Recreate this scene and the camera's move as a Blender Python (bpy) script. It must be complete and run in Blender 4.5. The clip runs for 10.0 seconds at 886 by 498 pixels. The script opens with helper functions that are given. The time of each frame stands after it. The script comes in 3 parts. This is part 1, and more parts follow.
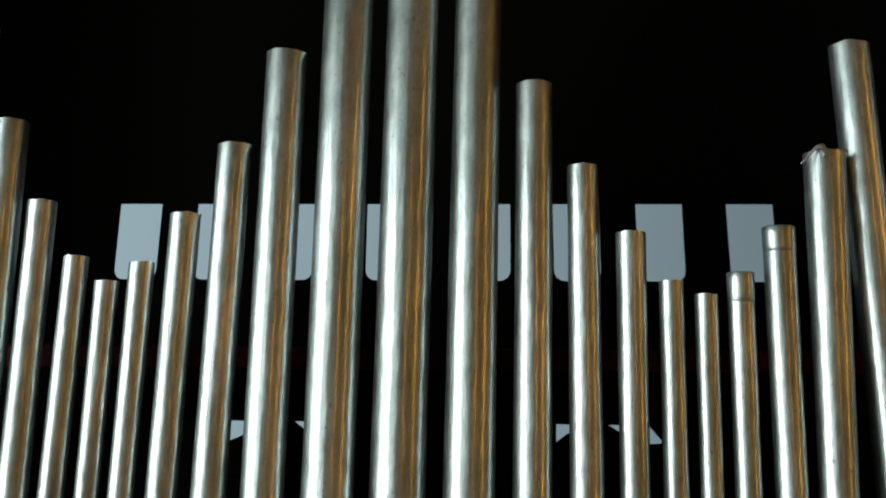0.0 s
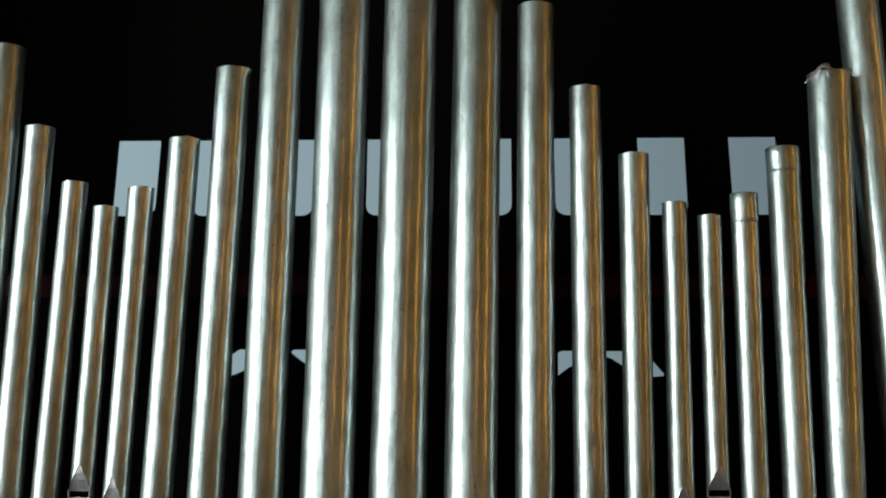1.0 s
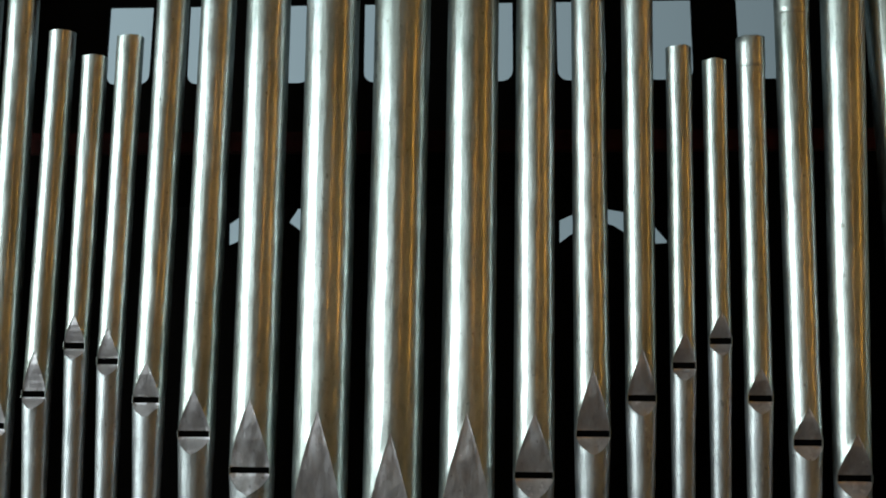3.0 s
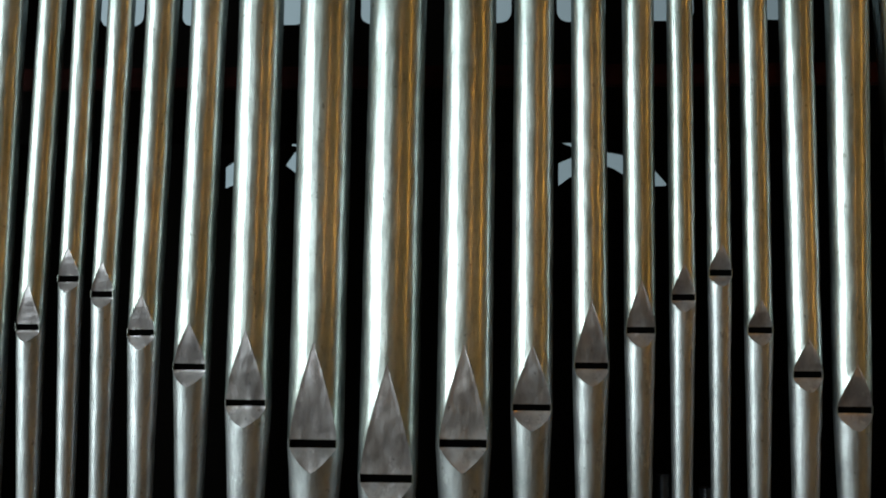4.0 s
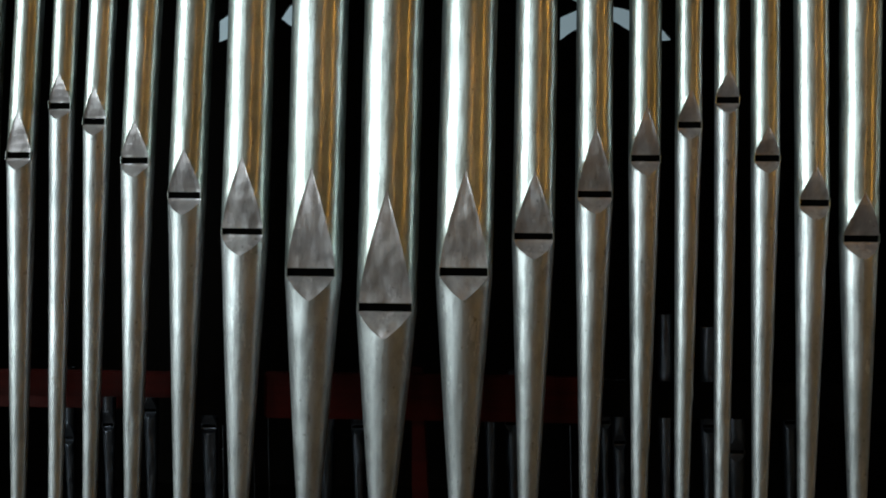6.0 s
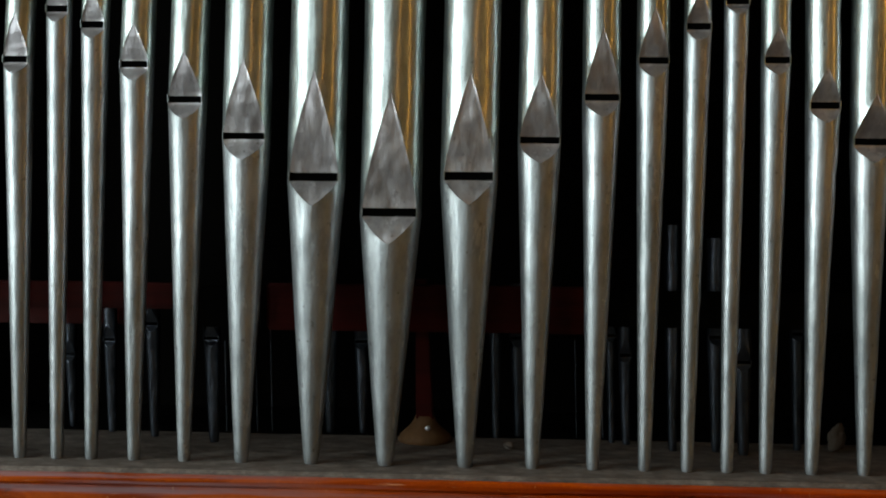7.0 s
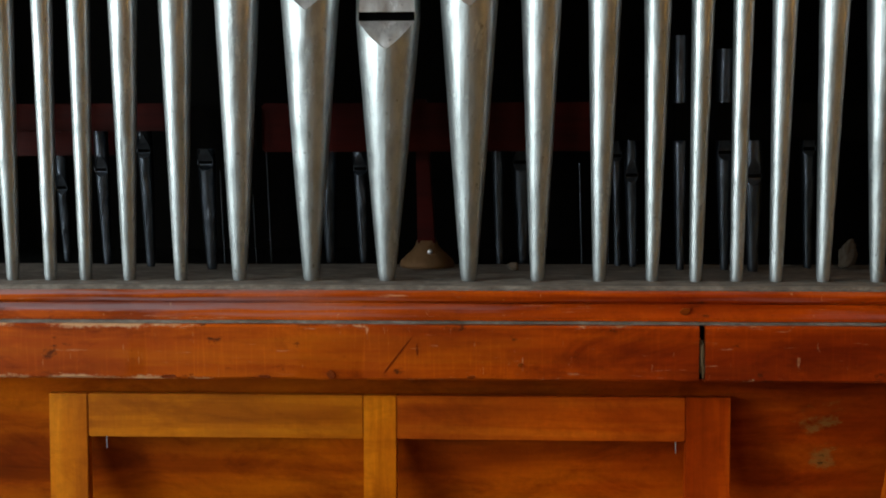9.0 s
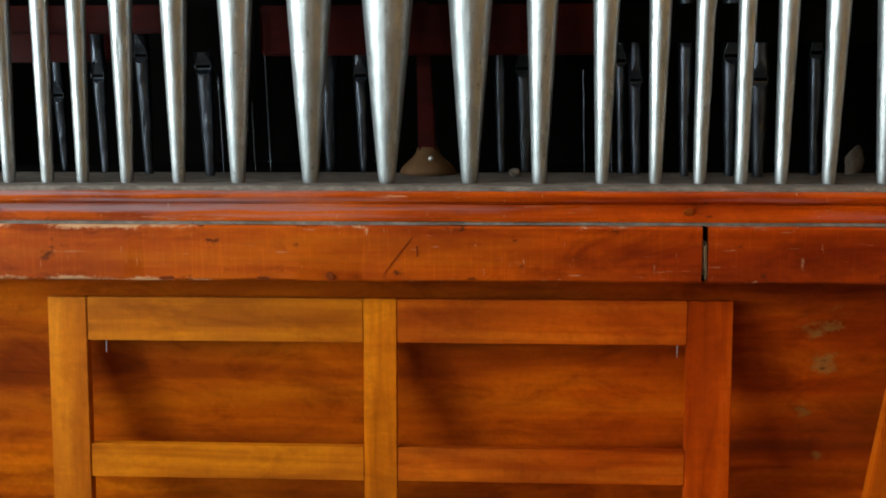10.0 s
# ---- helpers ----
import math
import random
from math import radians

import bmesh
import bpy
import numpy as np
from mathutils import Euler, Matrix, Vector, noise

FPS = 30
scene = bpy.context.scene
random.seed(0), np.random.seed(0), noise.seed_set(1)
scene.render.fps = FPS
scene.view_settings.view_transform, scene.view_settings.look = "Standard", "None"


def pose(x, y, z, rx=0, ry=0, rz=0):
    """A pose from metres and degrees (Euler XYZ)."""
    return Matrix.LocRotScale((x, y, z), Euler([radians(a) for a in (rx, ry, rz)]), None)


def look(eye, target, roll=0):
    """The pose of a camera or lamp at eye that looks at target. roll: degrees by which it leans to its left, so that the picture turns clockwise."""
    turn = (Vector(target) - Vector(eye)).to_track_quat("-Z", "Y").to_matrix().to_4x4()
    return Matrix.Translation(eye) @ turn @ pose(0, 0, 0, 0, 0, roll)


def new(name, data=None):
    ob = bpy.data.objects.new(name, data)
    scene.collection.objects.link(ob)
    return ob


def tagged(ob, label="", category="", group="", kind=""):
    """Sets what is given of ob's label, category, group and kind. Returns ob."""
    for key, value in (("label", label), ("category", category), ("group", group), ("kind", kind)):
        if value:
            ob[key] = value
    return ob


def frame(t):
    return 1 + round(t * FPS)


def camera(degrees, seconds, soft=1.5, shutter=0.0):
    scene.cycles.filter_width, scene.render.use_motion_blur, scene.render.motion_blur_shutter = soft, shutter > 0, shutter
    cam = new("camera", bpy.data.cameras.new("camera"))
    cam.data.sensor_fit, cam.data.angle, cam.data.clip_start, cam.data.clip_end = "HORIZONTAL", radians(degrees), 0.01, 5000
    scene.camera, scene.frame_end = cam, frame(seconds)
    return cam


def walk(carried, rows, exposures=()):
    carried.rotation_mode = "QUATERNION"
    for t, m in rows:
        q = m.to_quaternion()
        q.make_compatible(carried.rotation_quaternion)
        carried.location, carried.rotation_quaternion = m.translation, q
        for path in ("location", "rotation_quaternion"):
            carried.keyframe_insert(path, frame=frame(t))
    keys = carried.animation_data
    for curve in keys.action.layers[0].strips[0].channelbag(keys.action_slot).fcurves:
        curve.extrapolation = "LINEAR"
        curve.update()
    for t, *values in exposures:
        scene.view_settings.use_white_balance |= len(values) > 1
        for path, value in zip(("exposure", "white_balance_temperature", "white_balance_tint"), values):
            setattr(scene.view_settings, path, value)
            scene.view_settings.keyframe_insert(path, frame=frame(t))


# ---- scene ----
cam = camera(45.0, 10.0, soft=2.0)
PATH = [
    (0, (0.1690, -1.6681, 2.0218), (0.0606, 0.3011, 2.3540), 0.69),
    (0.5, (0.1640, -1.6576, 1.9788), (0.0590, 0.3151, 2.2908), 0.47),
    (1, (0.1639, -1.6456, 1.9440), (0.0581, 0.3311, 2.2289), 0.40),
    (1.5, (0.1665, -1.6332, 1.9136), (0.0568, 0.3485, 2.1603), 0.35),
    (2, (0.1703, -1.6208, 1.8849), (0.0561, 0.3645, 2.0988), 0.30),
    (2.5, (0.1740, -1.6089, 1.8556), (0.0553, 0.3794, 2.0364), 0.26),
    (4, (0.1776, -1.5773, 1.7535), (0.0606, 0.4158, 1.8726), 0.29),
    (4.5, (0.1756, -1.5678, 1.7135), (0.0640, 0.4267, 1.8116), 0.36),
    (5, (0.1723, -1.5587, 1.6711), (0.0655, 0.4370, 1.7491), 0.44),
    (5.5, (0.1679, -1.5495, 1.6270), (0.0648, 0.4473, 1.6753), 0.54),
    (7, (0.1536, -1.5206, 1.4926), (0.0577, 0.4767, 1.4522), 0.61),
    (7.5, (0.1502, -1.5104, 1.4499), (0.0563, 0.4859, 1.3717), 0.40),
    (8, (0.1480, -1.5002, 1.4095), (0.0554, 0.4946, 1.2995), 0.16),
    (8.5, (0.1474, -1.4906, 1.3715), (0.0561, 0.5017, 1.2213), -0.05),
    (9, (0.1484, -1.4822, 1.3358), (0.0560, 0.5068, 1.1471), -0.19),
    (9.5, (0.1507, -1.4760, 1.3018), (0.0547, 0.5076, 1.0645), -0.19),
    (10, (0.1538, -1.4734, 1.2683), (0.0526, 0.5042, 0.9869), -0.13),
]
EXPOSURES = [(0, 0.0), (1.5, -0.02), (2.5, -0.10), (4.0, -0.14), (5.5, -0.14), (7.0, -0.18), (7.8, -0.10), (9.0, 0.40), (10.0, 0.92)]
walk(cam, [(t, look(eye, target, roll)) for t, eye, target, roll in PATH], EXPOSURES)

# ---- world and light ----
world = bpy.data.worlds.new("world")
scene.world = world
world.use_nodes = True
sky = world.node_tree.nodes.new("ShaderNodeTexSky")
sky.sky_type = "NISHITA"
sky.sun_disc = False
sky.sun_elevation, sky.sun_rotation = radians(35), radians(250)
world.node_tree.links.new(sky.outputs[0], world.node_tree.nodes["Background"].inputs[0])
world.node_tree.nodes["Background"].inputs[1].default_value = 0.08


def area(name, m, sx, sy, watts, colour):
    data = bpy.data.lights.new(name, "AREA")
    data.shape, data.size, data.size_y, data.energy, data.color = "RECTANGLE", sx, sy, watts, colour
    ob = new(name, data)
    ob.matrix_world = m
    return ob


LEFT, RIGHT, FRONT, BACK, TOP = -3.0, 2.9, -4.2, 1.3, 4.6
# tall windows: (wall, from, to along the wall, watts); daylight enters through their openings
WEST = ((-3.7, -2.95, 30), (-2.7, -1.75, 74), (-1.3, -0.4, 28))
SOUTH = ((-2.6, -1.5, 9),)
SILL, HEAD = 1.05, 3.3
LOW, HIGH = 1.05, 3.2
for a, c, watts in WEST:
    area("window_daylight", look((LEFT - 0.02, (a + c) / 2, (SILL + HEAD) / 2), (0, (a + c) / 2, (SILL + HEAD) / 2)), c - a, HEAD - SILL, watts, (0.87, 1.0, 0.99))
for a, c, watts in SOUTH:
    area("window_daylight", look(((a + c) / 2, FRONT - 0.02, (LOW + HIGH) / 2), ((a + c) / 2, 0, (LOW + HIGH) / 2)), c - a, HIGH - LOW, watts, (0.90, 0.97, 1.0))

# ---- materials ----


def material(name, base=(0.5, 0.5, 0.5), rough=0.5, metal=0.0):
    mat = bpy.data.materials.new(name)
    mat.use_nodes = True
    nodes, links = mat.node_tree.nodes, mat.node_tree.links
    shader = nodes["Principled BSDF"]
    shader.inputs["Base Color"].default_value = (*base, 1)
    shader.inputs["Roughness"].default_value = rough
    shader.inputs["Metallic"].default_value = metal
    return mat, nodes, links, shader


def noise_at(nodes, links, scale, stretch=(1, 1, 1), detail=4.0, rough=0.55, wobble=0.0):
    coord = nodes.new("ShaderNodeNewGeometry")
    mapping = nodes.new("ShaderNodeMapping")
    mapping.inputs["Scale"].default_value = stretch
    tex = nodes.new("ShaderNodeTexNoise")
    tex.inputs["Scale"].default_value = scale
    tex.inputs["Detail"].default_value = detail
    tex.inputs["Roughness"].default_value = rough
    tex.inputs["Distortion"].default_value = wobble
    links.new(coord.outputs["Position"], mapping.inputs["Vector"])
    links.new(mapping.outputs["Vector"], tex.inputs["Vector"])
    return tex.outputs["Fac"]


def ramp(nodes, links, fac, stops):
    node = nodes.new("ShaderNodeValToRGB")
    els = node.color_ramp.elements
    els[0].position, els[1].position = stops[0][0], stops[-1][0]
    els[0].color, els[1].color = (*stops[0][1], 1), (*stops[-1][1], 1)
    for at, colour in stops[1:-1]:
        els.new(at).color = (*colour, 1)
    links.new(fac, node.inputs["Fac"])
    return node.outputs["Color"]


def mix(nodes, links, fac, a, b, kind="MIX"):
    node = nodes.new("ShaderNodeMix")
    node.data_type, node.blend_type = "RGBA", kind
    for socket, value in ((node.inputs["Factor"], fac), (node.inputs["A"], a), (node.inputs["B"], b)):
        if isinstance(value, (int, float)):
            socket.default_value = value
        elif isinstance(value, tuple):
            socket.default_value = (*value, 1)
        else:
            links.new(value, socket)
    return node.outputs["Result"]


def span(nodes, links, fac, low, high, a=0.3, b=0.7):
    node = nodes.new("ShaderNodeMapRange")
    node.inputs["From Min"].default_value, node.inputs["From Max"].default_value = a, b
    node.inputs["To Min"].default_value, node.inputs["To Max"].default_value = low, high
    links.new(fac, node.inputs["Value"])
    return node.outputs["Result"]


def bump(nodes, links, shader, fac, strength, distance, under=None):
    node = nodes.new("ShaderNodeBump")
    node.inputs["Strength"].default_value, node.inputs["Distance"].default_value = strength, distance
    links.new(fac, node.inputs["Height"])
    if under:
        links.new(under, node.inputs["Normal"])
    links.new(node.outputs["Normal"], shader.inputs["Normal"])
    return node.outputs["Normal"]


def tin(name, light, dark, rough_low, rough_high, dents, polish=0.4):
    mat, nodes, links, shader = material(name, light, 0.3, 1.0)
    stains = noise_at(nodes, links, 9, (1, 1, 0.35), 6, 0.65)
    streaks = noise_at(nodes, links, 70, (1, 1, 0.06), 4)
    spots = noise_at(nodes, links, 130, (1, 1, 0.6), 3)
    colour = ramp(nodes, links, stains, [(0.34, dark), (0.50, tuple(0.5 * (a + c) for a, c in zip(dark, light))), (0.62, light), (0.80, tuple(min(1.0, 1.12 * c) for c in light))])
    colour = mix(nodes, links, span(nodes, links, streaks, 0.0, 0.22), colour, tuple(0.62 * c for c in light))
    pits = span(nodes, links, spots, 0.55, 0.0, 0.27, 0.35)
    colour = mix(nodes, links, pits, colour, (0.10, 0.085, 0.06))
    mottle = noise_at(nodes, links, 48, (1, 1, 0.45), 6, 0.7)
    colour = mix(nodes, links, span(nodes, links, mottle, 0.42, 0.0, 0.36, 0.54), colour, tuple(0.6 * c for c in dark))
    links.new(colour, shader.inputs["Base Color"])
    rough = noise_at(nodes, links, 42, (1, 1, 0.4), 6, 0.65)
    links.new(span(nodes, links, rough, rough_low, rough_high), shader.inputs["Roughness"])
    soft = noise_at(nodes, links, 16, (1, 1, 0.45), 2)
    fine = noise_at(nodes, links, 140, (1, 1, 0.35), 4, 0.6)
    drawn = noise_at(nodes, links, 330, (1, 1, 0.025), 3, 0.6)
    # a polished skin over the dull body of the metal
    sheen = nodes.new("ShaderNodeBsdfPrincipled")
    sheen.inputs["Metallic"].default_value = 1.0
    links.new(colour, sheen.inputs["Base Color"])
    links.new(span(nodes, links, rough, 0.32 * rough_low, 0.50 * rough_high), sheen.inputs["Roughness"])
    for metal in (shader, sheen):
        metal.inputs["Specular Tint"].default_value = (0.62, 0.60, 0.55, 1)
    blend = nodes.new("ShaderNodeMixShader")
    blend.inputs[0].default_value = polish
    links.new(shader.outputs[0], blend.inputs[1])
    links.new(sheen.outputs[0], blend.inputs[2])
    links.new(blend.outputs[0], nodes["Material Output"].inputs["Surface"])
    first = bump(nodes, links, shader, soft, dents, 0.012)
    second = bump(nodes, links, shader, fine, 0.42, 0.002, first)
    bump(nodes, links, shader, drawn, 0.10, 0.0012, second)
    bump(nodes, links, sheen, fine, 0.10, 0.002, first)
    return mat


def wood(name, dark, mid, light, along="x", rough=0.38, grain=26):
    mat, nodes, links, shader = material(name, mid, rough)
    stretch = {"x": (0.05, 1, 1), "z": (1, 1, 0.05), "y": (1, 0.05, 1)}[along]
    broad = {"x": (0.3, 1, 1), "z": (1, 1, 0.3), "y": (1, 0.3, 1)}[along]
    rings = noise_at(nodes, links, grain, stretch, 5, 0.6, 0.6)
    fibre = noise_at(nodes, links, grain * 9, stretch, 3)
    cloud = noise_at(nodes, links, 5.5, broad, 5, 0.6)
    colour = ramp(nodes, links, rings, [(0.30, dark), (0.50, mid), (0.72, light)])
    colour = mix(nodes, links, span(nodes, links, cloud, 0.0, 0.85, 0.40, 0.66), colour, dark)
    colour = mix(nodes, links, span(nodes, links, fibre, 0.0, 0.24), colour, tuple(0.5 * c for c in mid))
    mottle = noise_at(nodes, links, 110, (1, 1, 1), 5, 0.7)
    colour = mix(nodes, links, span(nodes, links, mottle, 0.26, 0.0, 0.34, 0.62), colour, tuple(0.45 * c for c in mid))
    links.new(colour, shader.inputs["Base Color"])
    links.new(span(nodes, links, cloud, rough - 0.08, rough + 0.14), shader.inputs["Roughness"])
    bump(nodes, links, shader, fibre, 0.12, 0.002)
    shader.inputs["Specular IOR Level"].default_value = 0.11
    return mat


TIN = tin("worn_tin", (0.64, 0.71, 0.715), (0.38, 0.43, 0.405), 0.38, 0.54, 0.20, 0.38)
FOOT = tin("dull_hammered_tin", (0.54, 0.575, 0.605), (0.38, 0.41, 0.425), 0.46, 0.62, 0.30, 0.25)
LIP = tin("beaten_tin", (0.74, 0.735, 0.78), (0.42, 0.40, 0.425), 0.42, 0.60, 0.6, 0.3)
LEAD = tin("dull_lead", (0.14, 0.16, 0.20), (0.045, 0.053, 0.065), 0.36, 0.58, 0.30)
RAIL = wood("red_varnished_pine", (0.27, 0.030, 0.001), (0.72, 0.135, 0.002), (0.88, 0.27, 0.008))


def math_node(nodes, links, kind, a, b):
    node = nodes.new("ShaderNodeMath")
    node.operation = kind
    for socket, value in zip(node.inputs, (a, b)):
        if isinstance(value, (int, float)):
            socket.default_value = value
        else:
            links.new(value, socket)
    return node.outputs[0]


def axes(nodes, links):
    geo, cut = nodes.new("ShaderNodeNewGeometry"), nodes.new("ShaderNodeSeparateXYZ")
    links.new(geo.outputs["Position"], cut.inputs[0])
    return cut.outputs["X"], cut.outputs["Y"], cut.outputs["Z"]


def varnish_and_falloff(mat, patches=0.75, saws=0.15, upright=False):
    """Uneven old varnish with blotches and fine saw marks; redder and darker rightwards, partly for light falloff."""
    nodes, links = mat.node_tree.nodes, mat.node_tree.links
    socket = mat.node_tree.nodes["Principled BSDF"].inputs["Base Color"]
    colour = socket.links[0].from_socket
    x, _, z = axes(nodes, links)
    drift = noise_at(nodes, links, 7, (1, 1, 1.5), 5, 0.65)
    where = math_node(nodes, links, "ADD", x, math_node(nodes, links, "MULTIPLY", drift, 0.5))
    # rightward tint: partly the light's falloff from the left, put into the colour
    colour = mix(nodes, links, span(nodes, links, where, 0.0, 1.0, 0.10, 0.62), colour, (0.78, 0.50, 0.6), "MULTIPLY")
    blotch = noise_at(nodes, links, 11, (0.55, 1, 1.3), 6, 0.7, 0.8)
    colour = mix(nodes, links, span(nodes, links, blotch, patches, 0.0, 0.36, 0.52), colour, (0.42, 0.30, 0.3), "MULTIPLY")
    bands = noise_at(nodes, links, 13, (1.4, 1, 0.18) if upright else (0.18, 1, 1.4), 3, 0.5, 0.3)
    colour = mix(nodes, links, span(nodes, links, bands, 0.6, 0.0, 0.38, 0.58), colour, (0.5, 0.36, 0.3), "MULTIPLY")
    rub = noise_at(nodes, links, 17, (0.5, 1, 1.6), 6, 0.7, 0.5)
    colour = mix(nodes, links, span(nodes, links, rub, 0.0, 0.55, 0.56, 0.68), colour, (1.35, 1.5, 1.2), "MULTIPLY")
    saw = noise_at(nodes, links, 420, (1, 1, 0.03), 2, 0.6)
    colour = mix(nodes, links, span(nodes, links, saw, 0.0, saws, 0.55, 0.72), colour, (1.5, 1.7, 1.6), "MULTIPLY")
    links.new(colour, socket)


def worn_rail(mat):
    """Pale chips along the arrises and a few scratches, laid over the varnish."""
    nodes, links = mat.node_tree.nodes, mat.node_tree.links
    shader = nodes["Principled BSDF"]
    colour = shader.inputs["Base Color"].links[0].from_socket
    x, _, z = axes(nodes, links)
    chips = noise_at(nodes, links, 26, (0.6, 1, 1.3), 7, 0.8)
    torn = noise_at(nodes, links, 300, (1, 1, 0.10), 3, 0.7)
    far = noise_at(nodes, links, 7, (1, 0.1, 0.1), 3)
    lower = span(nodes, links, z, 0.42, 0.0, 1.025, 1.037)
    upper = math_node(nodes, links, "MULTIPLY", span(nodes, links, z, 0.0, 0.42, 1.086, 1.098), span(nodes, links, z, 1.0, 0.0, 1.0992, 1.0996))
    edge = math_node(nodes, links, "MAXIMUM", lower, upper)
    side = math_node(nodes, links, "MULTIPLY", span(nodes, links, far, 0.55, 1.0, 0.40, 0.58), span(nodes, links, x, 1.0, 0.50, -0.33, -0.22))
    reach = math_node(nodes, links, "ADD", math_node(nodes, links, "MULTIPLY", edge, side), chips)
    reach = math_node(nodes, links, "ADD", reach, math_node(nodes, links, "MULTIPLY", torn, 0.22))
    colour = mix(nodes, links, span(nodes, links, reach, 0.0, 0.75, 0.86, 0.99), colour, (0.66, 0.38, 0.20))
    scuff = noise_at(nodes, links, 90, (0.14, 1, 1.5), 4, 0.7)
    colour = mix(nodes, links, span(nodes, links, scuff, 0.0, 0.6, 0.64, 0.73), colour, (0.62, 0.30, 0.16))
    scratch = noise_at(nodes, links, 150, (1, 1, 0.13), 4, 0.7)
    colour = mix(nodes, links, span(nodes, links, scratch, 0.0, 0.55, 0.66, 0.73), colour, (0.70, 0.36, 0.18))
    dark = noise_at(nodes, links, 34, (0.6, 1, 1), 6, 0.75)
    colour = mix(nodes, links, span(nodes, links, dark, 0.85, 0.0, 0.31, 0.39), colour, (0.04, 0.010, 0.003))
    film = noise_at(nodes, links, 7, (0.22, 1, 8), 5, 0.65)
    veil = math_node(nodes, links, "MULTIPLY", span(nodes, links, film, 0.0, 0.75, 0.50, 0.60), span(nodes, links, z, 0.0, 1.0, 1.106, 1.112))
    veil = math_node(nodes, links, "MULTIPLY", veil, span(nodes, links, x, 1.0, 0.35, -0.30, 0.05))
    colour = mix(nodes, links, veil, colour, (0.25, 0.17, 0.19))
    links.new(colour, shader.inputs["Base Color"])


varnish_and_falloff(RAIL, 0.7, 0.4)
worn_rail(RAIL)
BOARD = wood("dark_varnished_board", (0.26, 0.034, 0.001), (0.68, 0.135, 0.002), (0.86, 0.25, 0.005), "x", 0.42, 14)
varnish_and_falloff(BOARD, 0.6)
FRAME_X = wood("honey_wood_across", (0.40, 0.095, 0.002), (0.76, 0.22, 0.003), (0.85, 0.30, 0.010), "x", 0.4, 34)
FRAME_Z = wood("honey_wood_upright", (0.40, 0.095, 0.002), (0.72, 0.195, 0.003), (0.84, 0.28, 0.010), "z", 0.4, 34)
# redder copies for the right-hand members; partly the lack of warm left light as colour
RUST_X = wood("rust_wood_across", (0.36, 0.06, 0.002), (0.70, 0.145, 0.003), (0.84, 0.25, 0.010), "x", 0.4, 34)
RUST_Z = wood("rust_wood_upright", (0.34, 0.05, 0.002), (0.64, 0.115, 0.002), (0.78, 0.19, 0.008), "z", 0.4, 34)
for _frame_wood in (FRAME_X, FRAME_Z, RUST_X, RUST_Z):
    varnish_and_falloff(_frame_wood, 0.4, 0.15, _frame_wood in (FRAME_Z, RUST_Z))
# red-brown wood, its colour lowered to hold the shade inside the case
RED = wood("shaded_red_wood", (0.024, 0.0014, 0.001), (0.06, 0.003, 0.0016), (0.09, 0.0045, 0.002), "x", 0.5)
# near-black wood: the darkness inside the case is put into its colour
BLACK = material("shade_black_wood", (0.0025, 0.0022, 0.002), 0.95)[0]
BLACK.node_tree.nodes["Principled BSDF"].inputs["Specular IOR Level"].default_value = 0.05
DARK = wood("brown_wainscot", (0.07, 0.035, 0.014), (0.13, 0.065, 0.026), (0.18, 0.10, 0.04), "z", 0.5, 12)
# black without gloss: shade of the pipe mouths as a colour
GAP = material("mouth_shade_black", (0.002, 0.002, 0.002), 0.95)[0]
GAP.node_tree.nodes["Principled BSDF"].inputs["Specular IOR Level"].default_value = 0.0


def dusty():
    mat, nodes, links, shader = material("dusty_toeboard", (0.2, 0.18, 0.17), 0.8)
    a = noise_at(nodes, links, 45, (0.6, 1, 1), 7, 0.75)
    links.new(ramp(nodes, links, a, [(0.3, (0.055, 0.042, 0.034)), (0.5, (0.14, 0.112, 0.094)), (0.7, (0.27, 0.23, 0.20))]), shader.inputs["Base Color"])
    bump(nodes, links, shader, a, 0.2, 0.003)
    return mat


def plaster():
    mat, nodes, links, shader = material("pale_plaster", (0.5, 0.5, 0.47), 0.85)
    a = noise_at(nodes, links, 3, (1, 1, 1), 6, 0.6)
    links.new(ramp(nodes, links, a, [(0.3, (0.30, 0.30, 0.28)), (0.7, (0.44, 0.44, 0.41))]), shader.inputs["Base Color"])
    bump(nodes, links, shader, a, 0.2, 0.01)
    return mat


def glowing(name, colour, strength):
    mat, nodes, links, shader = material(name, (0, 0, 0), 1.0)
    shader.inputs["Specular IOR Level"].default_value = 0.0
    shader.inputs["Emission Color"].default_value = (*colour, 1)
    shader.inputs["Emission Strength"].default_value = strength
    return mat


EAST = wood("warm_wainscot", (0.17, 0.115, 0.05), (0.27, 0.19, 0.09), (0.34, 0.25, 0.125), "z", 0.5, 12)


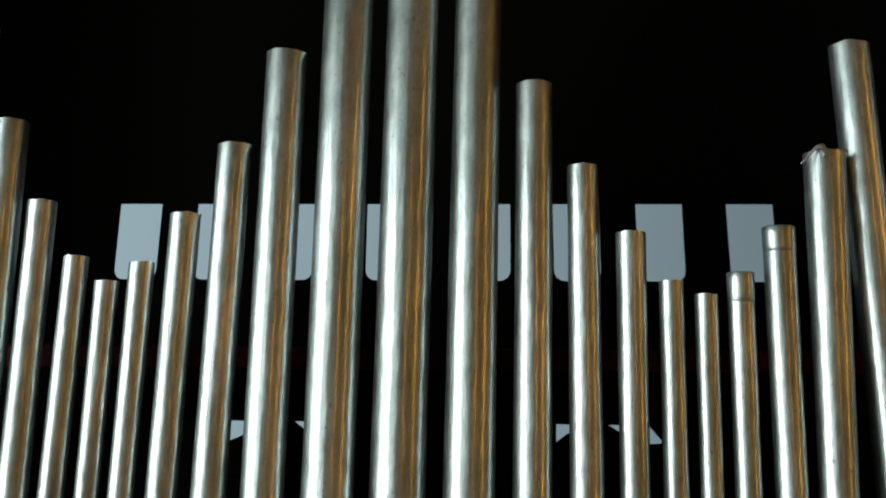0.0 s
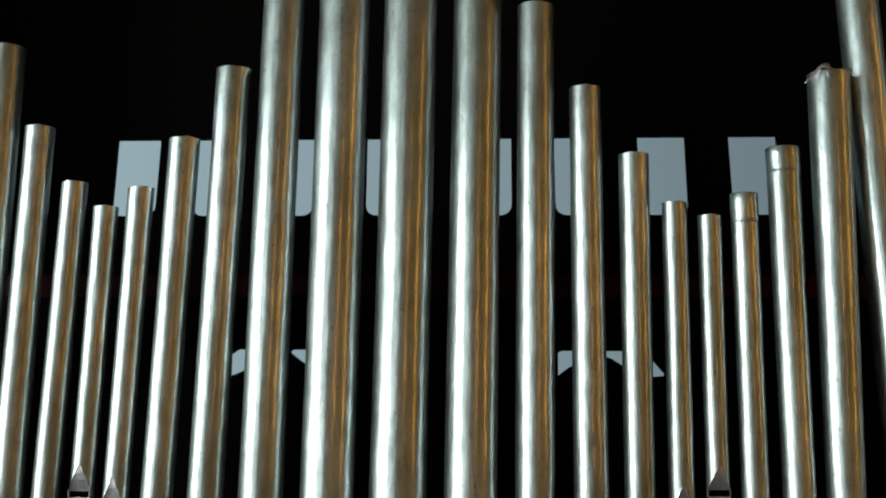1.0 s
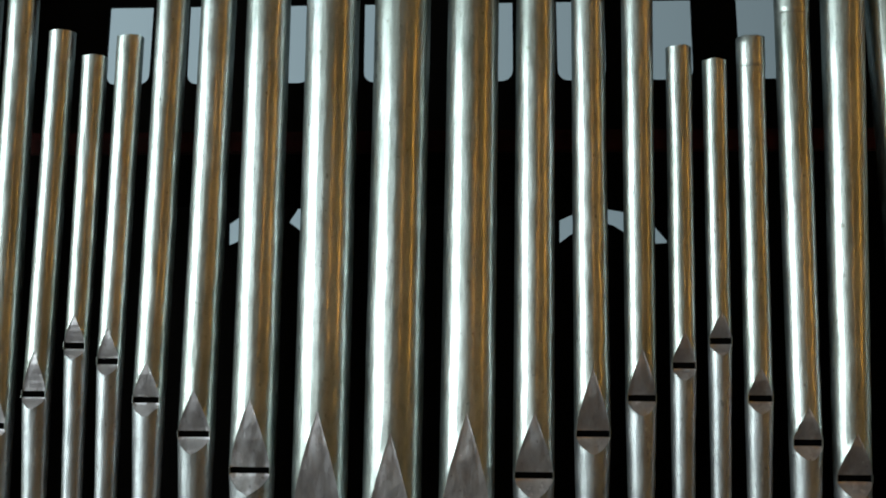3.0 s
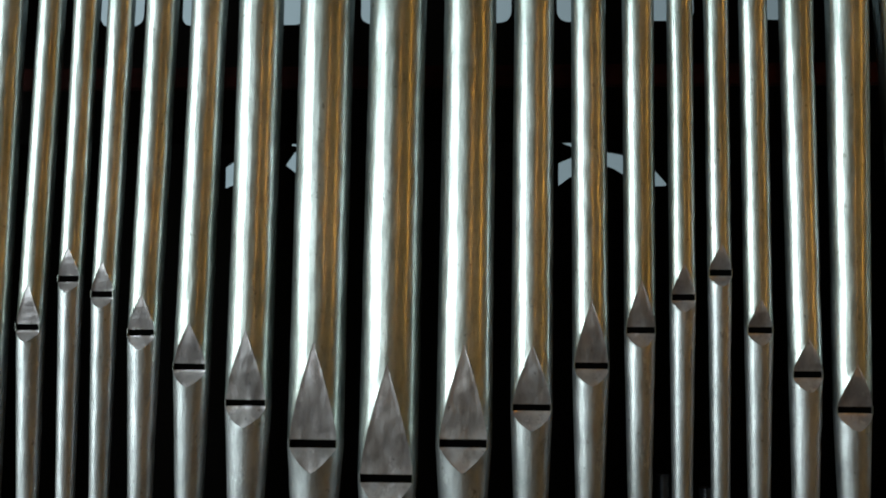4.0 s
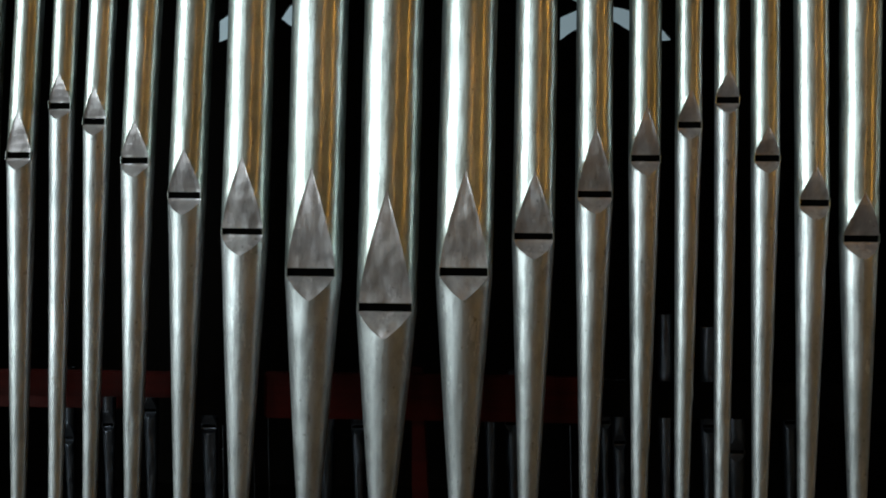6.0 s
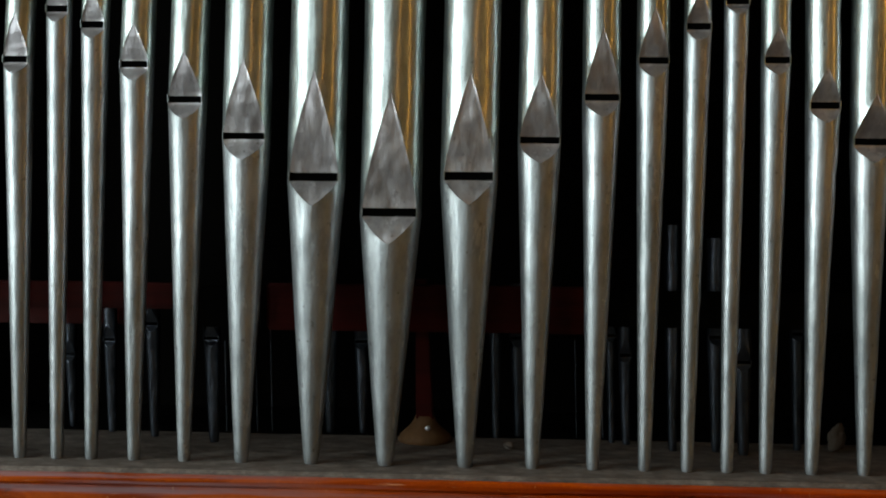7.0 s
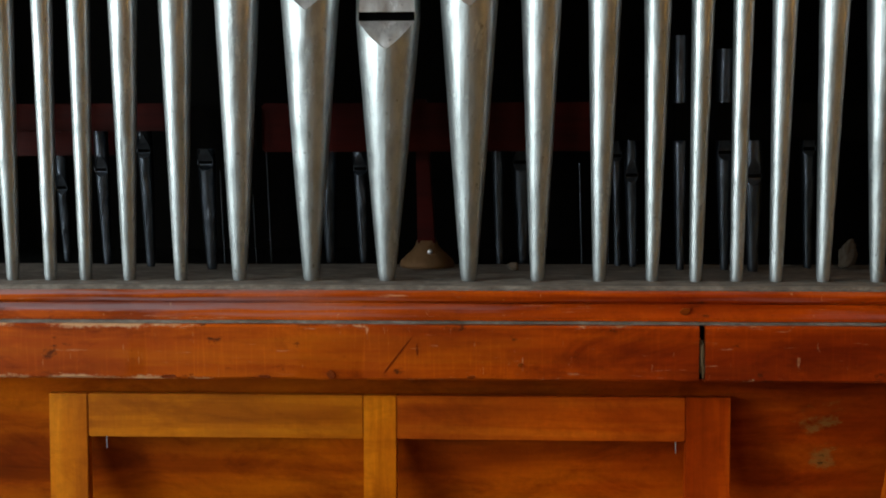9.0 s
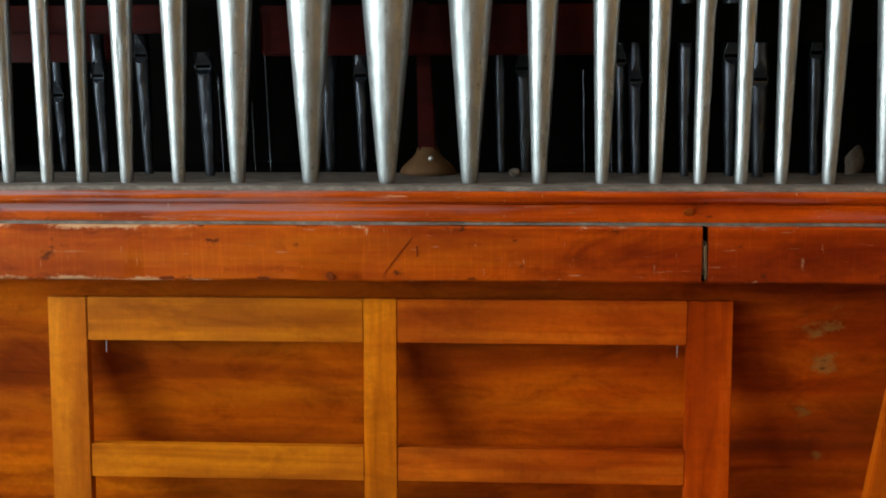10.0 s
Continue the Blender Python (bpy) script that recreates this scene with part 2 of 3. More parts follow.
def stained(mat):
    """Grey-green knots and darker patches on the old boards."""
    nodes, links = mat.node_tree.nodes, mat.node_tree.links
    shader = nodes["Principled BSDF"]
    varnish = shader.inputs["Base Color"].links[0].from_socket
    knots = noise_at(nodes, links, 7.5, (0.8, 1, 1.2), 7, 0.7)
    colour = mix(nodes, links, span(nodes, links, knots, 0.0, 0.6, 0.66, 0.74), varnish, (0.16, 0.13, 0.06))
    ragged = noise_at(nodes, links, 38, (0.8, 1, 1.3), 6, 0.75)
    geo = nodes.new("ShaderNodeNewGeometry")
    flat = nodes.new("ShaderNodeVectorMath")
    flat.operation = "MULTIPLY"
    links.new(geo.outputs["Position"], flat.inputs[0])
    flat.inputs[1].default_value = (1, 0, 1)
    for x, z, size in ((0.612, 0.950, 0.040), (0.618, 0.893, 0.030), (0.600, 0.815, 0.022), (0.627, 0.745, 0.018), (0.150, 0.715, 0.026)):
        away = nodes.new("ShaderNodeVectorMath")
        away.operation = "DISTANCE"
        links.new(flat.outputs[0], away.inputs[0])
        away.inputs[1].default_value = (x, 0, z)
        edge = nodes.new("ShaderNodeMath")
        edge.operation = "MULTIPLY_ADD"
        links.new(ragged, edge.inputs[0])
        edge.inputs[1].default_value = -4.0 * size
        links.new(away.outputs["Value"], edge.inputs[2])
        colour = mix(nodes, links, span(nodes, links, edge.outputs[0], 0.5, 0.0, -2.0 * size, -1.5 * size), colour, (0.24, 0.145, 0.035))
        colour = mix(nodes, links, span(nodes, links, edge.outputs[0], 0.8, 0.0, -2.6 * size, -2.2 * size), colour, (0.03, 0.018, 0.006))
    soot = noise_at(nodes, links, 5.0, (0.25, 1, 1.6), 5, 0.65)
    colour = mix(nodes, links, span(nodes, links, soot, 0.55, 0.0, 0.30, 0.44), colour, (0.06, 0.014, 0.003))
    links.new(colour, shader.inputs["Base Color"])


stained(BOARD)
SCAR = wood("scarred_dark_wood", (0.03, 0.008, 0.003), (0.07, 0.018, 0.006), (0.12, 0.035, 0.012), "x", 0.7)
DUST, PLASTER = dusty(), plaster()
# emission stands in for a daylit pale surface, weaker towards the right
PALE_GLOW = glowing("pale_glow_panel", (0.26, 0.355, 0.395), 1.0)
_nodes, _links = PALE_GLOW.node_tree.nodes, PALE_GLOW.node_tree.links
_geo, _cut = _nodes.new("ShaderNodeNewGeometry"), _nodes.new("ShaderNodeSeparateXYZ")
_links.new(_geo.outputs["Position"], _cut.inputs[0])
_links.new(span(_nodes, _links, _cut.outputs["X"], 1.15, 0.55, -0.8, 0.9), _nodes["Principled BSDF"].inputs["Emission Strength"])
AMBER = glowing("amber_lamp_glass", (1.0, 0.44, 0.06), 7.0)
YELLOW = glowing("yellow_lamp_glass", (1.0, 0.62, 0.07), 9.0)

# ---- helpers for meshes ----


def sharpen(bm, degrees=35):
    for e in bm.edges:
        e.smooth = len(e.link_faces) == 2 and e.calc_face_angle(0) < radians(degrees)
    for f in bm.faces:
        f.smooth = True


def part(name, bm, mat, parent=None, label="", kind=""):
    """One mesh object out of a bmesh, under a thing or a part."""
    data = bpy.data.meshes.new(name)
    bm.to_mesh(data)
    bm.free()
    data.materials.append(mat)
    ob = new(name, data)
    ob.parent = parent
    return tagged(ob, label, kind=kind)


def thing(name, at, label, category, group="", kind=""):
    ob = new(name)
    ob.location = at
    ob.empty_display_size = 0.05
    return tagged(ob, label, category, group, kind)


def box(x0, x1, y0, y1, z0, z1, bevel=0.0, at=(0, 0, 0), turn=None):
    bm = bmesh.new()
    bmesh.ops.create_cube(bm, size=1.0)
    for v in bm.verts:
        v.co = Vector((x0 + (v.co.x + 0.5) * (x1 - x0), y0 + (v.co.y + 0.5) * (y1 - y0), z0 + (v.co.z + 0.5) * (z1 - z0))) - Vector(at)
        if turn:
            v.co = turn @ v.co
    if bevel:
        bmesh.ops.bevel(bm, geom=bm.edges[:], offset=bevel, segments=2, affect="EDGES")
    sharpen(bm)
    return bm


def solid(name, mat, x0, x1, y0, y1, z0, z1, bevel=0.0, label="", category="", kind="structure"):
    return tagged(part(name, box(x0, x1, y0, y1, z0, z1, bevel), mat), label, category, kind=kind)


def profile(points, x0, x1, steps=60, wear=0.0):
    """A moulding: a closed outline of (y, z) drawn out along x, with slightly worn edges."""
    bm = bmesh.new()
    rings = []
    for i in range(steps + 1):
        x = x0 + (x1 - x0) * i / steps
        ring = []
        for j, (y, z) in enumerate(points):
            w = wear * noise.noise(Vector((x * 9, j * 3.1, 0.7)))
            ring.append(bm.verts.new((x, y + w, z + 0.6 * w)))
        rings.append(ring)
    n = len(points)
    for a, b in zip(rings, rings[1:]):
        for j in range(n):
            bm.faces.new((a[j], a[(j + 1) % n], b[(j + 1) % n], b[j]))
    bm.faces.new(rings[0][::-1])
    bm.faces.new(rings[-1])
    bmesh.ops.recalc_face_normals(bm, faces=bm.faces)
    sharpen(bm, 25)
    return bm


# ---- the room ----
solid("floor", wood("scrubbed_boards", (0.06, 0.05, 0.04), (0.10, 0.09, 0.075), (0.14, 0.125, 0.105), "y", 0.32, 10), LEFT, RIGHT, FRONT, BACK, -0.1, 0.0, label="dark scrubbed boarded floor of the gallery", category="floor")
solid("ceiling", PLASTER, LEFT, RIGHT, FRONT, BACK, TOP, TOP + 0.1, label="pale plastered ceiling", category="ceiling")
solid("wall_east", EAST, RIGHT, RIGHT + 0.2, FRONT, BACK, 0, TOP, label="brown panelled side wall", category="wall")
solid("wall_north", PLASTER, LEFT, RIGHT, BACK, BACK + 0.2, 0, TOP, label="pale plastered wall behind the organ", category="wall")


def pierced(name, lo, hi, gaps, along_y, low, high):
    """A wall with window openings through it, built up from piers, parapets and heads."""
    marks = [lo] + [v for a, c in gaps for v in (a, c)] + [hi]
    spans = [(a, c, 0, TOP) for a, c in zip(marks[::2], marks[1::2])] + [(a, c, z0, z1) for a, c in gaps for z0, z1 in ((0, low), (high, TOP))]
    for a, c, z0, z1 in spans:
        if along_y:
            solid(name, PLASTER, LEFT - 0.3, LEFT, a, c, z0, z1, label="pale plastered wall with tall windows", category="wall")
        else:
            solid(name, EAST if c > 1 else PLASTER, a, c, FRONT - 0.3, FRONT, z0, z1, label="brown panelled wall" if c > 1 else "pale plastered wall with tall windows", category="wall")


pierced("wall_west", FRONT, BACK, [(a, c) for a, c, _ in WEST], True, SILL, HEAD)
pierced("wall_south", LEFT, RIGHT, [(a, c) for a, c, _ in SOUTH], False, LOW, HIGH)

# amber tube lamps on the side wall
for x, y, mid, tall in ((1.7, FRONT + 0.09, 2.6, 1.6), (RIGHT - 0.09, -1.35, 2.6, 1.9), (RIGHT - 0.09, 0.05, 2.7, 1.6), (RIGHT - 0.09, 0.95, 1.75, 1.5)):
    lamp = thing("wall_lamp", (x, y, mid), "tall amber glass wall lamp, lit", "lamp", "amber wall lamps")
    bm = bmesh.new()
    bmesh.ops.create_cone(bm, cap_ends=True, segments=24, radius1=0.05, radius2=0.05, depth=tall)
    sharpen(bm)
    part("glass_tube", bm, AMBER if mid > 2 else YELLOW, lamp, "glowing amber tube")
    for z in (-tall / 2 - 0.01, tall / 2 + 0.01):
        part("bracket", box(-0.06, 0.09 if x > 2 else 0.06, -0.06 if x > 2 else -0.09, 0.06, z - 0.012, z + 0.012, 0.004), DARK, lamp)

# ---- the organ case ----
TOE = 1.15
PX0, PX1 = -1.02, 1.02

case = thing("organ_case", (0, 0.2, 0), "dark wooden organ case behind a row of pipes", "organ case")


def case_part(name, mat, x0, x1, y0, y1, z0, z1, bevel=0.003, label=""):
    return part(name, box(x0, x1, y0, y1, z0, z1, bevel, (0, 0.2, 0)), mat, case, label)


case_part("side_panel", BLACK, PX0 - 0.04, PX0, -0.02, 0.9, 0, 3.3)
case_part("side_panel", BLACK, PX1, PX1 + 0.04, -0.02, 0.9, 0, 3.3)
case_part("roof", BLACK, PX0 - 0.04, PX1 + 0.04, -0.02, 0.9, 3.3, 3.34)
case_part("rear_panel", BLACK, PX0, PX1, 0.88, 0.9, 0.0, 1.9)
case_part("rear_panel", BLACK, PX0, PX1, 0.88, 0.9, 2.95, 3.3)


def fretwork():
    """The board with pierced openings: outlines of holes cut through its thickness."""
    holes = []
    # row of openings with rounded lower corners
    for i, x0 in enumerate((-0.629, -0.464, -0.307, -0.108, 0.093, 0.274, 0.442, 0.624)):
        w = 0.092 + 0.0006 * i
        lean = -0.006 * (1 - i / 3.5)
        r = 0.022
        pts = [(x0 + w, 2.481), (x0, 2.481), (x0 - lean * -1.0, 2.320 + r)]
        for k in range(1, 6):
            a = math.pi / 2 * k / 5
            pts.append((x0 + lean + r - r * math.cos(a), 2.320 + r - r * math.sin(a)))
        for k in range(0, 6):
            a = math.pi / 2 * k / 5
            pts.append((x0 + lean + w - r + r * math.sin(a), 2.320 + r - r * math.cos(a)))
        holes.append(pts)
    # two flower-like piercings, each in four petals; the one over the higher pipes has a loose petal beside it
    holes += [
        [(-0.373, 2.125), (-0.373, 2.099), (-0.356, 2.089), (-0.330, 2.074), (-0.330, 2.125)],
        [(-0.375, 2.038), (-0.375, 1.994), (-0.358, 2.001), (-0.335, 2.011), (-0.335, 2.062), (-0.359, 2.049)],
        [(-0.252, 2.106), (-0.246, 2.125), (-0.215, 2.125), (-0.215, 2.072), (-0.237, 2.079), (-0.242, 2.078)],
        [(-0.255, 2.042), (-0.238, 2.068), (-0.215, 2.0705), (-0.215, 2.012), (-0.237, 2.028)],
        [(0.280, 2.125), (0.280, 2.085), (0.299, 2.077), (0.320, 2.068), (0.320, 2.125)],
        [(0.279, 2.044), (0.279, 1.999), (0.300, 2.015), (0.320, 2.024), (0.320, 2.062), (0.299, 2.053)],
        [(0.375, 2.125), (0.375, 2.083), (0.381, 2.085), (0.398, 2.089), (0.420, 2.097), (0.420, 2.125)],
        [(0.370, 2.066), (0.383, 2.064), (0.399, 2.061), (0.420, 2.054), (0.420, 2.010), (0.399, 2.023), (0.383, 2.033), (0.370, 2.037)],
        [(0.455, 2.042), (0.469, 2.025), (0.487, 2.004), (0.486, 1.999), (0.469, 1.998), (0.455, 1.998)],
    ]
    bm = bmesh.new()
    edges = []

    def loop(pts):
        vs = [bm.verts.new((x, 0.0, z)) for x, z in pts]
        edges.extend(bm.edges.new((vs[k], vs[(k + 1) % len(vs)])) for k in range(len(vs)))

    loop([(PX0, 1.70), (PX1, 1.70), (PX1, 3.30), (PX0, 3.30)])
    for h in holes:
        loop(h)
    bmesh.ops.triangle_fill(bm, use_beauty=True, use_dissolve=False, edges=edges)
    # clear faces that fill a hole
    gone = []
    for f in bm.faces:
        c = f.calc_center_median()
        for h in holes:
            inside = False
            for k in range(len(h)):
                (xa, za), (xb, zb) = h[k], h[(k + 1) % len(h)]
                if (za > c.z) != (zb > c.z) and c.x < xa + (c.z - za) / (zb - za) * (xb - xa):
                    inside = not inside
            if inside:
                gone.append(f)
                break
    bmesh.ops.delete(bm, geom=gone, context="FACES")
    made = bmesh.ops.extrude_face_region(bm, geom=bm.faces[:])
    for v in made["geom"]:
        if isinstance(v, bmesh.types.BMVert):
            v.co.y += 0.012
    for v in bm.verts:
        v.co += Vector((0, 0.485 - 0.2, 0))
    bmesh.ops.recalc_face_normals(bm, faces=bm.faces)
    return bm


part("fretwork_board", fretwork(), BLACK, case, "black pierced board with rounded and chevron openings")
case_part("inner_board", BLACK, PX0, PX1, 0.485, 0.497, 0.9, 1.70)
# glowing panel added so that the openings look lit from behind
tagged(part("backdrop", box(PX0, PX1, 0.93, 0.94, 1.75, 3.05), PALE_GLOW), "glowing pale panel added behind the pierced board", "backdrop", kind="structure")

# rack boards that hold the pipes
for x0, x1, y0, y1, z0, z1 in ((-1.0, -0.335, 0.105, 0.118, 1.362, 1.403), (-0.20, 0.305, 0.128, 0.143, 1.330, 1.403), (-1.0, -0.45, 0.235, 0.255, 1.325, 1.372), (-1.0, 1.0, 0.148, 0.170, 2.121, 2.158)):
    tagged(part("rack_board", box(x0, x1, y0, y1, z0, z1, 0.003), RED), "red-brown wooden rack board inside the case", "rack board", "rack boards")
# black strips added to hide the inner pipes where the rack lies in darkness
case_part("rack_mask", BLACK, -0.334, -0.201, 0.110, 0.120, 1.335, 1.400)
case_part("rack_mask", BLACK, 0.306, 1.0, 0.100, 0.112, 1.345, 1.400)
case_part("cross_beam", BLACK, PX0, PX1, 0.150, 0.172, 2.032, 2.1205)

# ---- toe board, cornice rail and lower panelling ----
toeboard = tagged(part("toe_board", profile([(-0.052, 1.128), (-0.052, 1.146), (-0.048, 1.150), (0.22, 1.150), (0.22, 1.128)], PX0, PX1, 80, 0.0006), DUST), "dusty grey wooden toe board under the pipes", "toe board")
# floor behind the toe board, black in place of the shade there
case_part("shaded_floor", BLACK, PX0, PX1, 0.2205, 0.484, 1.128, 1.150)
rail = thing("cornice_rail", (0, -0.03, 1.0), "red-varnished wooden cornice rail, worn and chipped", "rail")


def rail_part(name, pts, mat, label="", x0=PX0 - 0.04, x1=PX1 + 0.04, wear=0.0009):
    return part(name, profile([(y + 0.03, z - 1.0) for y, z in pts], x0, x1, 120, wear), mat, rail, label)


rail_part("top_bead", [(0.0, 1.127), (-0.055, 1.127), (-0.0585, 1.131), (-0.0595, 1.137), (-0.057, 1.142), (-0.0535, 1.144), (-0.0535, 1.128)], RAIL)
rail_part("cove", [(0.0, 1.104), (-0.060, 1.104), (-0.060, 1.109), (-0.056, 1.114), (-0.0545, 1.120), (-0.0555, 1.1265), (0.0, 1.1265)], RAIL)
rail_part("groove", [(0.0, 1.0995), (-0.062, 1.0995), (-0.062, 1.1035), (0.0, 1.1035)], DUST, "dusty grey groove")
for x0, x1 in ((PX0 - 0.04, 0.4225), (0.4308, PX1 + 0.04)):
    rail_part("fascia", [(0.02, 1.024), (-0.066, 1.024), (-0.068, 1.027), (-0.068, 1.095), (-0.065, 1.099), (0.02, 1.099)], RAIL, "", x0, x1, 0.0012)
rail_part("joint", [(0.0, 1.026), (-0.058, 1.026), (-0.058, 1.097), (0.0, 1.097)], BLACK, "dark open joint", 0.4223, 0.4310)
splinters = random.Random(4)
SPLINTER = wood("grey_torn_wood", (0.06, 0.034, 0.018), (0.19, 0.115, 0.06), (0.30, 0.19, 0.11), "z", 0.9, 60)
for k in range(7):
    x, z0, tall = 0.4222 + 0.0011 * k + splinters.uniform(0, 0.0006), 1.027 + splinters.uniform(0, 0.022), splinters.uniform(0.022, 0.047)
    bm = box(x, x + splinters.uniform(0.0007, 0.0016), -0.0665, -0.057, z0, min(z0 + tall, 1.0965), 0.0, (0, -0.03, 1.0))
    for v in bm.verts:
        v.co.y += splinters.uniform(-0.002, 0.002)
        v.co.x += splinters.uniform(-0.0006, 0.0006)
    part("splinter", bm, SPLINTER, rail, "torn grey splinter in the joint")

# boards that run back towards the floor, away from the frame in front of them
wainscot = thing("lower_panelling", (0, 0.012, 1.0235), "varnished brown board wall of the organ base", "panelling")
wainscot.rotation_euler = (radians(13), 0, 0)
edges_z = [-1.046, -0.86, -0.64, -0.42, 0.0]
for z0, z1 in zip(edges_z, edges_z[1:]):
    part("board", box(PX0 - 0.04, PX1 + 0.04, 0.0, 0.024, z0 + 0.0004, z1 - 0.0004, 0.0008), BOARD, wainscot)

# framed grille that leans out at its foot
grille = thing("framed_grille", (0, 0.010, 0.988), "honey-brown wooden frame with rectangular openings, leaning out at its foot", "wooden frame")
grille.rotation_euler = (radians(-2.6), 0, 0)


def member(name, mat, x0, x1, z0, z1, y0=-0.020, y1=-0.004):
    return part(name, box(x0, x1, y0, y1, z0 - 0.988, z1 - 0.988, 0.0012), mat, grille)


for x0, x1, mat in ((-0.484, -0.428, FRAME_Z), (0.417, 0.479, RUST_Z)):
    member("stile", mat, x0, x1, 0.24, 0.988)
member("muntin", FRAME_Z, -0.033, 0.014, 0.24, 0.988, -0.0195)
for z0, z1 in ((0.926, 0.988), (0.727, 0.776), (0.50, 0.55), (0.24, 0.31)):
    member("cross_rail", FRAME_X, -0.4278, -0.0332, z0, z1, -0.019)
    member("cross_rail", RUST_X, 0.0142, 0.4168, z0, z1, -0.019)


# ---- the pipes ----


def organ_pipe(label, x_toe, x_mouth, x_top, z_mouth, z_apex, z_top, r, r_top, w, y=0.006, slit=0.0095, r_toe=0.0085, mat=None, lip=None, seed=0, dents=(), group="front pipes of the organ", flap=0.0, z_toe=TOE):
    """A metal flue pipe: cylindrical body with a pressed upper lip, a slit mouth, a conical foot with a lower lip."""
    mat, lip = mat or TIN, lip or LIP
    dice = random.Random(seed * 13 + 5)
    dents = list(dents)
    for _ in range(int(24 + 14 * dice.random())):
        dents.append((dice.uniform(z_toe + 0.03, z_top - 0.02), dice.uniform(-1.4, 1.4), dice.uniform(0.004, 0.013), dice.choice((-0.6, 1, 1, 1)) * dice.uniform(0.0003, 0.0012)))
    root = thing("organ_pipe", (x_toe, y, z_toe), label, "organ pipe", group)
    w = min(w, 1.86 * r)
    nf, nb = 12, 38
    n = nf + nb
    z_low, drop = z_mouth, 0.50 * w
    z_high = z_mouth + slit

    def axis(z):
        if z <= z_low:
            return x_toe + (x_mouth - x_toe) * (z - z_toe) / (z_low - z_toe)
        return x_mouth + (x_top - x_mouth) * (z - z_low) / (z_top - z_low)

    def radius(z):
        if z >= z_low:
            return r + (r_top - r) * (z - z_low) / (z_top - z_low)
        u = (z - z_toe) / (z_low - z_toe)
        rr = r_toe + (r - r_toe) * (u ** 0.92)
        return rr * (1 - 0.12 * max(0, 1 - (z - z_toe) / 0.006))

    def ring(z, body):
        rr, cx = radius(z), axis(z)
        half = 0.0
        if body and z < z_apex:
            half = w / 2 * (1 - ((z - z_high) / (z_apex - z_high)) ** 1.35)
        elif not body and z > z_low:
            half = w / 2
        elif not body and z_low - drop < z:
            half = w / 2 * (1 - ((z_low - z) / drop) ** (1.15 if r > 0.04 else 1.7)) ** 0.8
        half = min(half, 0.985 * rr)
        lim = math.sqrt(rr * rr - half * half)
        phi = max(math.asin(half / rr), 0.03)
        angles = [-phi + 2 * phi * k / nf for k in range(nf)] + [phi + (2 * math.pi - 2 * phi) * k / nb for k in range(nb)]
        out = []
        for k, a in enumerate(angles):
            wob = 1 + 0.010 * noise.noise(Vector((math.sin(a) * 1.3 + seed * 7.7, math.cos(a) * 1.3, z * 9))) + 0.006 * noise.noise(Vector((math.sin(a) * 3 + seed * 3.3, math.cos(a) * 3, z * 40)))
            q = rr * wob
            for dz, da, size, depth in dents:
                q -= depth * math.exp(-((z - dz) / size) ** 2 - ((a - da) * rr / size) ** 2)
            px, py = q * math.sin(a), -q * math.cos(a)
            if half > 0 and k <= nf:
                px = half * (2 * k / nf - 1)
                py = -lim + 0.0010 * noise.noise(Vector((px * 60, z * 55, seed))) + 0.0004 * noise.noise(Vector((px * 50, z * 190, seed + 3))) + (0.0006 if 0 < k < nf else 0)
            out.append((cx + px - x_toe, py, z - z_toe))
        return out

    def shell(zs, body):
        rows = [ring(z, body) for z in zs]
        main, lips = bmesh.new(), bmesh.new()
        grids = {main: {}, lips: {}}

        def vert(bm, i, j):
            key = (i, j % n)
            if key not in grids[bm]:
                grids[bm][key] = bm.verts.new(rows[i][j % n])
            return grids[bm][key]

        for i in range(len(rows) - 1):
            za, zb = zs[i], zs[i + 1]
            for j in range(n):
                front = j < nf
                if front and not body and zb > z_low + 1e-6:
                    continue
                flat = front and (zb <= z_apex + 1e-6 if body else za >= z_low - drop - 1e-6)
                bm = lips if flat else main
                bm.faces.new((vert(bm, i, j), vert(bm, i, j + 1), vert(bm, i + 1, j + 1), vert(bm, i + 1, j)))
        return main, lips

    zs = [z_high + (z_apex - z_high) * k / 22 for k in range(23)]
    m = max(6, int((z_top - z_apex) / 0.011))
    zs += [z_apex + (z_top - z_apex) * k / m for k in range(1, m + 1)]
    main, lips = shell(zs, True)
    # uneven rim, pushed out at places
    for v in main.verts:
        h = z_top - z_toe - v.co.z
        if h < 0.004:
            a = math.atan2(v.co.x - (x_top - x_toe), -v.co.y)
            v.co.z += 0.0022 * noise.noise(Vector((a * 1.5, seed * 5.1, 0)))
            if flap and abs(a - 1.25) < 0.25:
                v.co.x += flap
                v.co.z -= 0.3 * flap
    sharpen(main, 30)
    sharpen(lips, 40)
    body = part("pipe_body", main, mat, root)
    part("upper_lip", lips, lip, body, "beaten flat upper lip")
    zs = [z_low - drop * k / 14 for k in range(15)]
    zs += [z_low - drop - (z_low - drop - z_toe) * k / 40 for k in range(1, 39)] + [z_toe + 0.006, z_toe + 0.003, z_toe + 0.0002]
    zs = sorted(zs) + [z_high]
    main, lips = shell(zs, False)
    sharpen(main, 30)
    sharpen(lips, 40)
    foot = part("pipe_foot", main, FOOT if mat is TIN else mat, root)
    part("lower_lip", lips, lip, foot, "flattened lower lip")
    # black block added behind the mouth so that the slit stays dark
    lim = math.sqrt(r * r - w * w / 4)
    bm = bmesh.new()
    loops = []
